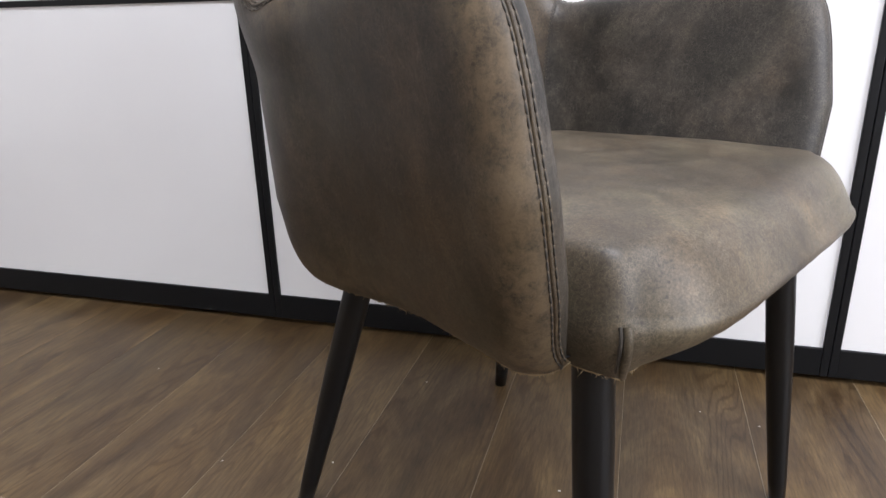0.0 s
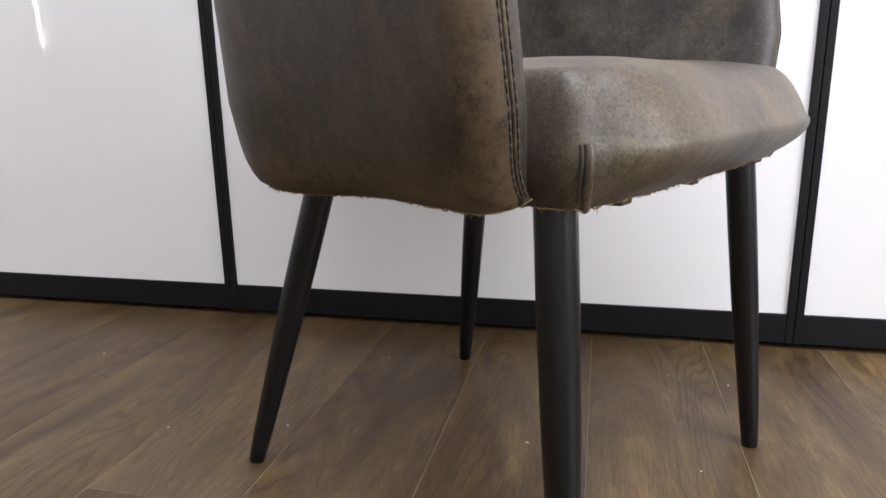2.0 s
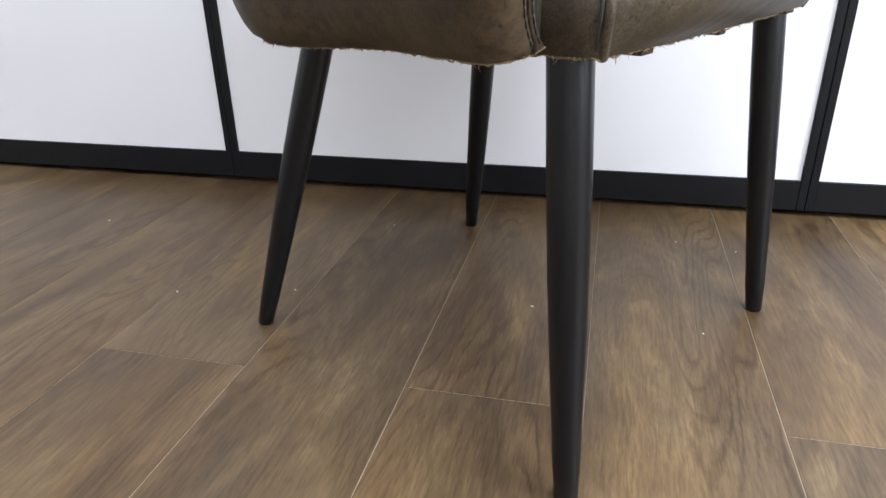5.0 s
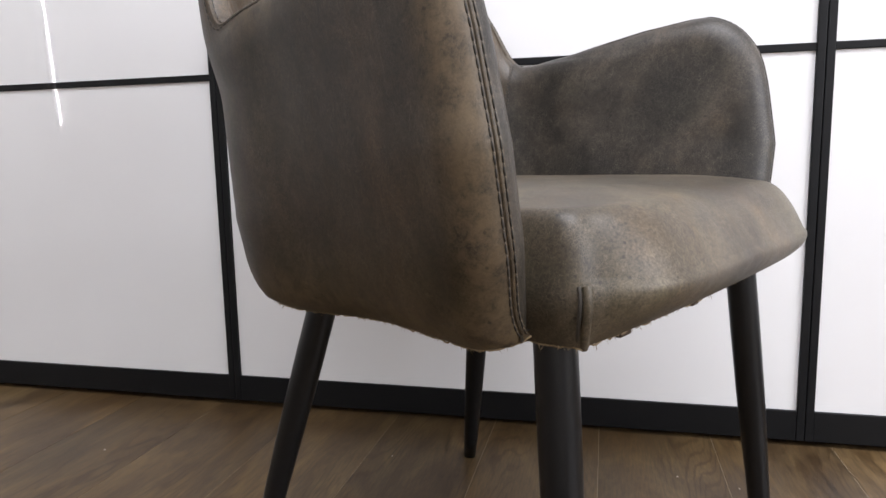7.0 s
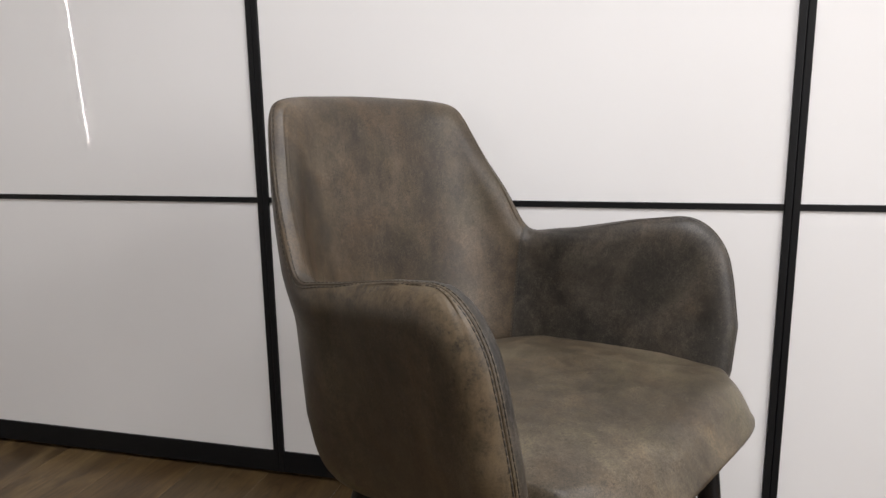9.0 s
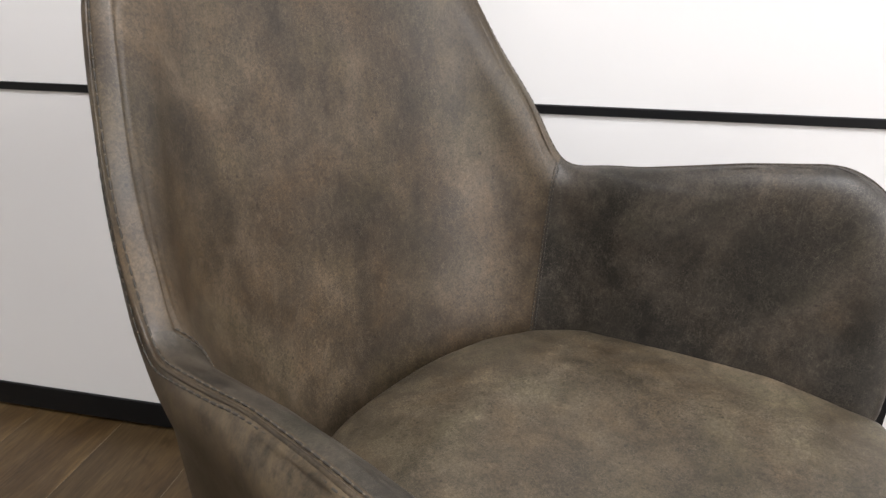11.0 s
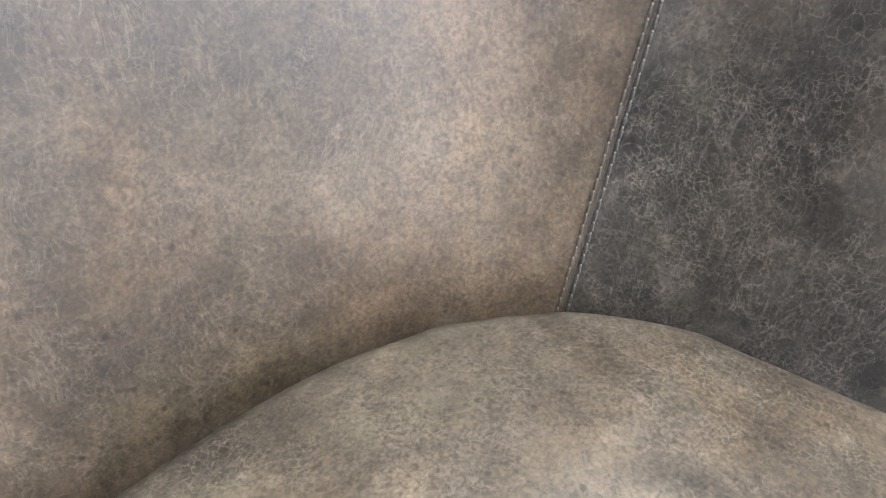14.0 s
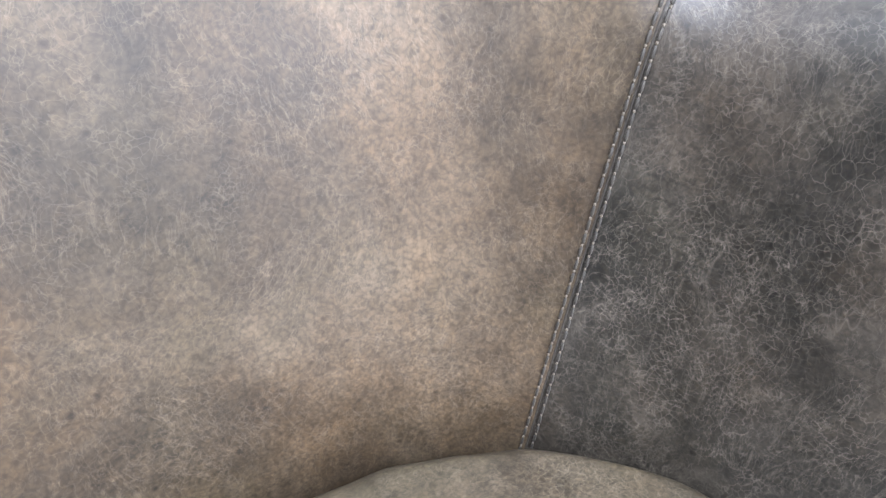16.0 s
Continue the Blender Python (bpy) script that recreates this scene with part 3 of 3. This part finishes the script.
for _ in range(6):
    N_[1:-1] = (N_[:-2] + N_[1:-1] * 2 + N_[2:]) / 4
    M_[1:-1] = (M_[:-2] + M_[1:-1] * 2 + M_[2:]) / 4
N_ -= T_ * (N_ * T_).sum(1, keepdims=True)
N_ /= np.linalg.norm(N_, axis=1, keepdims=True)
M_ -= T_ * (M_ * T_).sum(1, keepdims=True) + N_ * (M_ * N_).sum(1, keepdims=True)
M_ /= np.linalg.norm(M_, axis=1, keepdims=True)
OUT_T = HALF_T * W_[:, None]


def rim_place(off):
    """Places and normals on the rim's outer shoulder, off metres outward of its middle line."""
    k_ = np.sqrt(1 - np.clip(off / OUT_T, 0, 0.98) ** 2)
    n2 = -M_ * k_ / RIM + N_ * (off / OUT_T ** 2)
    return P_ + M_ * (RIM * (1 - k_)) + N_ * (off - TUCK_[:, None]), n2 / np.linalg.norm(n2, axis=1, keepdims=True)


for off in (0.0016, 0.0074):
    row_, rn_ = rim_place(off)
    stitched(row_ + rn_ * 0.0002, rn_, "double row of stitches along the rim, dark with channel shade", 0.0016)
bm = bmesh.new()
row_, rn_ = rim_place(0.0045)
cord(bm, row_ - rn_ * 0.0002, 0.0016, 8)
part("rim_seam", bm, LEATHER, chair, "raised welt where the leather panels join")

# where the arms' insides meet the back
for side_sign in (-1, 1):
    sel = [i for i in range(ROWS) if INNER[i, MIDC + side_sign * NL, 2] > 0.405]
    line = np.array([across_columns(i, MIDC + side_sign * cuts[i], MIDC + side_sign * cuts[i], 1)[0] for i in sel])
    nn = -nrm[sel, MIDC + side_sign * NL]
    across = INNER[sel, MIDC + side_sign * NL + 2] - INNER[sel, MIDC + side_sign * NL - 2]
    across /= np.linalg.norm(across, axis=1, keepdims=True)
    seamline = resample(np.concatenate([line, nn, across], 1), 0.0056)[:-1]
    for sgn in (-1, 1):
        stitched(seamline[:, :3] + seamline[:, 6:9] * sgn * 0.0025 + seamline[:, 3:6] * 0.0008, seamline[:, 3:6], "fine double stitching between back and arm", 0.0013, 0.0043)
    bm = bmesh.new()
    cord(bm, seamline[:, :3] - seamline[:, 3:6] * 0.0001, 0.0004)
    part("inner_seam", bm, GROOVE_SHADE, chair, "dark joint between back and arm")

# folded corners of the seat
for sgn in (-1, 1):
    i_c = int(np.argmin(np.abs(edge[:, 0] - 0.371) + np.abs(edge[:, 1] - sgn * 0.222)))
    fold = np.array([r_[i_c] for r_ in band])
    outw = np.array((0.75, sgn * 0.66, 0))
    n_ = len(fold)
    bm = bmesh.new()
    cord(bm, [p + outw * (0.0016 * math.sin(math.pi * k / n_) - 0.0012) for k, p in enumerate(fold)], 0.0034, 10)
    part("corner_fold", bm, LEATHER_SEAT_LIT, chair, "tucked leather fold at the seat's corner")
    # the crease is a dark cord, with its shade put into the colour
    bm = bmesh.new()
    cord(bm, [p + outw * (0.0012 * math.sin(math.pi * k / n_) - 0.0006) + np.array((-0.0042, sgn * 0.0028, 0)) for k, p in enumerate(fold)], 0.0015, 8)
    part("crease_shade", bm, GROOVE_SHADE, chair, "dark cord for the shade in the crease beside the fold")

# frayed lining under the lower edge
rng = random.Random(7)
bm = bmesh.new()
lower = [Vector(p) for p in resample(band[-1][band[-1][:, 0] > 0.30], 0.002)] + [Vector(p) for p in resample(OUTER[0], 0.003)]
for p in lower:
    for _ in range(3 if rng.random() < 0.7 else 1):
        q = p + Vector((rng.uniform(-0.004, 0.002), rng.uniform(-0.003, 0.003), 0.001))
        ln = rng.uniform(0.001, 0.0045) if rng.random() < 0.96 else rng.uniform(0.004, 0.008)
        d = Vector((rng.uniform(-0.8, 0.8), rng.uniform(-0.8, 0.8), -1)).normalized()
        s_ = Vector((rng.uniform(-1, 1), rng.uniform(-1, 1), 0)).normalized() * 0.00035
        bend = Vector((rng.uniform(-1, 1), rng.uniform(-1, 1), 0.2)) * ln * 0.35
        v0, v1, v2, v3, v4 = (bm.verts.new(x) for x in (q - s_, q + s_, q + d * ln * 0.6 + s_ * 0.7, q + d * ln * 0.6 - s_ * 0.7, q + d * ln + bend))
        bm.faces.new((v0, v1, v2, v3))
        bm.faces.new((v3, v2, v4))
for low_line in (resample(band[-1][band[-1][:, 0] > 0.30], 0.004), resample(OUTER[0], 0.004)):
    ragged = [Vector(p) + Vector((rng.uniform(-0.0006, 0.0006), rng.uniform(-0.0006, 0.0006), rng.uniform(-0.0012, 0.0010))) for p in low_line]
    cord(bm, ragged, 0.0007, 5)
tagged(part("frayed_lining", bm, FUZZ, chair, "frayed tan fibres along the lower edge"), kind="stuff")

# ends of webbing that stick out under the front edge
for v_, wide_ in ((-0.150, 0.018), (0.178, 0.026), (-0.02, 0.014)):
    i_c = int(np.argmin(np.abs(band[-1][:, 1] - v_) + 10 * (band[-1][:, 0] < 0.33)))
    u_, z_ = band[-1][i_c, 0], band[-1][i_c, 2]
    part("webbing_end", block((u_ - 0.022, v_ - wide_ / 2, z_ - 0.0052), (u_ - 0.002, v_ + wide_ / 2, z_ - 0.0008), 0.0008), WEBBING, chair, "dark brown end of webbing")


# ---- the floor ----
floor = tagged(part("floor", block((X0, Y0, -0.05), (X1, 3.2, -0.0006)), SUBFLOOR, smooth=False), "brown oak plank floor, satin and slightly worn", "floor", kind="structure")
PW, PL, JX, JY = 0.1873, 1.22, 1.2263, 1.895
plank_meshes = {}


def plank(x0, x1, y0, y1):
    key = (round(x1 - x0, 3), round(y1 - y0, 3))
    if key not in plank_meshes:
        g = 0.0004
        bm = block((g, g, -0.0035), (x1 - x0 - g, y1 - y0 - g, 0.0), 0.0)
        bmesh.ops.bevel(bm, geom=[e for e in bm.edges if all(v.co.z > -0.001 for v in e.verts)], offset=0.0004, segments=1, affect="EDGES")
        me = bpy.data.meshes.new("plank")
        bm.to_mesh(me)
        bm.free()
        me.materials.append(OAK)
        plank_meshes[key] = me
    ob = new("plank", plank_meshes[key])
    ob.parent = floor
    ob.location = (x0, y0, 0)


k0, k1 = math.ceil((X0 - JX) / PW), math.floor((X1 - JX) / PW)
for k in range(k0, k1):
    ends = JY if k % 2 == 0 else JY - PL / 2
    y = ends - PL * math.ceil((ends - Y0) / PL)
    while y < WALL_Y + 0.08:
        a, b_ = max(y, Y0), min(y + PL, WALL_Y + 0.08)
        if b_ - a > 0.02:
            plank(JX + k * PW, JX + (k + 1) * PW, a, b_)
        y += PL


# specks of dust on the planks
rng = random.Random(3)
bm = bmesh.new()
for _ in range(12):
    x_, y_ = rng.uniform(0.9, 2.3), rng.uniform(1.55, 2.45)
    r_, a_ = rng.uniform(0.0004, 0.0009), rng.uniform(0, 6.28)
    long_ = rng.choice((1.0, 1.0, 2.5))
    pts_ = [bm.verts.new((x_ + math.cos(a_) * r_ * long_ * cx - math.sin(a_) * r_ * cy, y_ + math.sin(a_) * r_ * long_ * cx + math.cos(a_) * r_ * cy, zz_)) for cx, cy, zz_ in ((-1, -1, 0.0), (1, -1, 0.0), (1, 1, 0.0), (-1, 1, 0.0), (0, 0, 0.0009))]
    for k in range(4):
        bm.faces.new((pts_[k], pts_[(k + 1) % 4], pts_[4]))
tagged(part("dust", bm, CEILING_PAINT), "scattered pale specks of dust on the planks", "dust", kind="stuff")
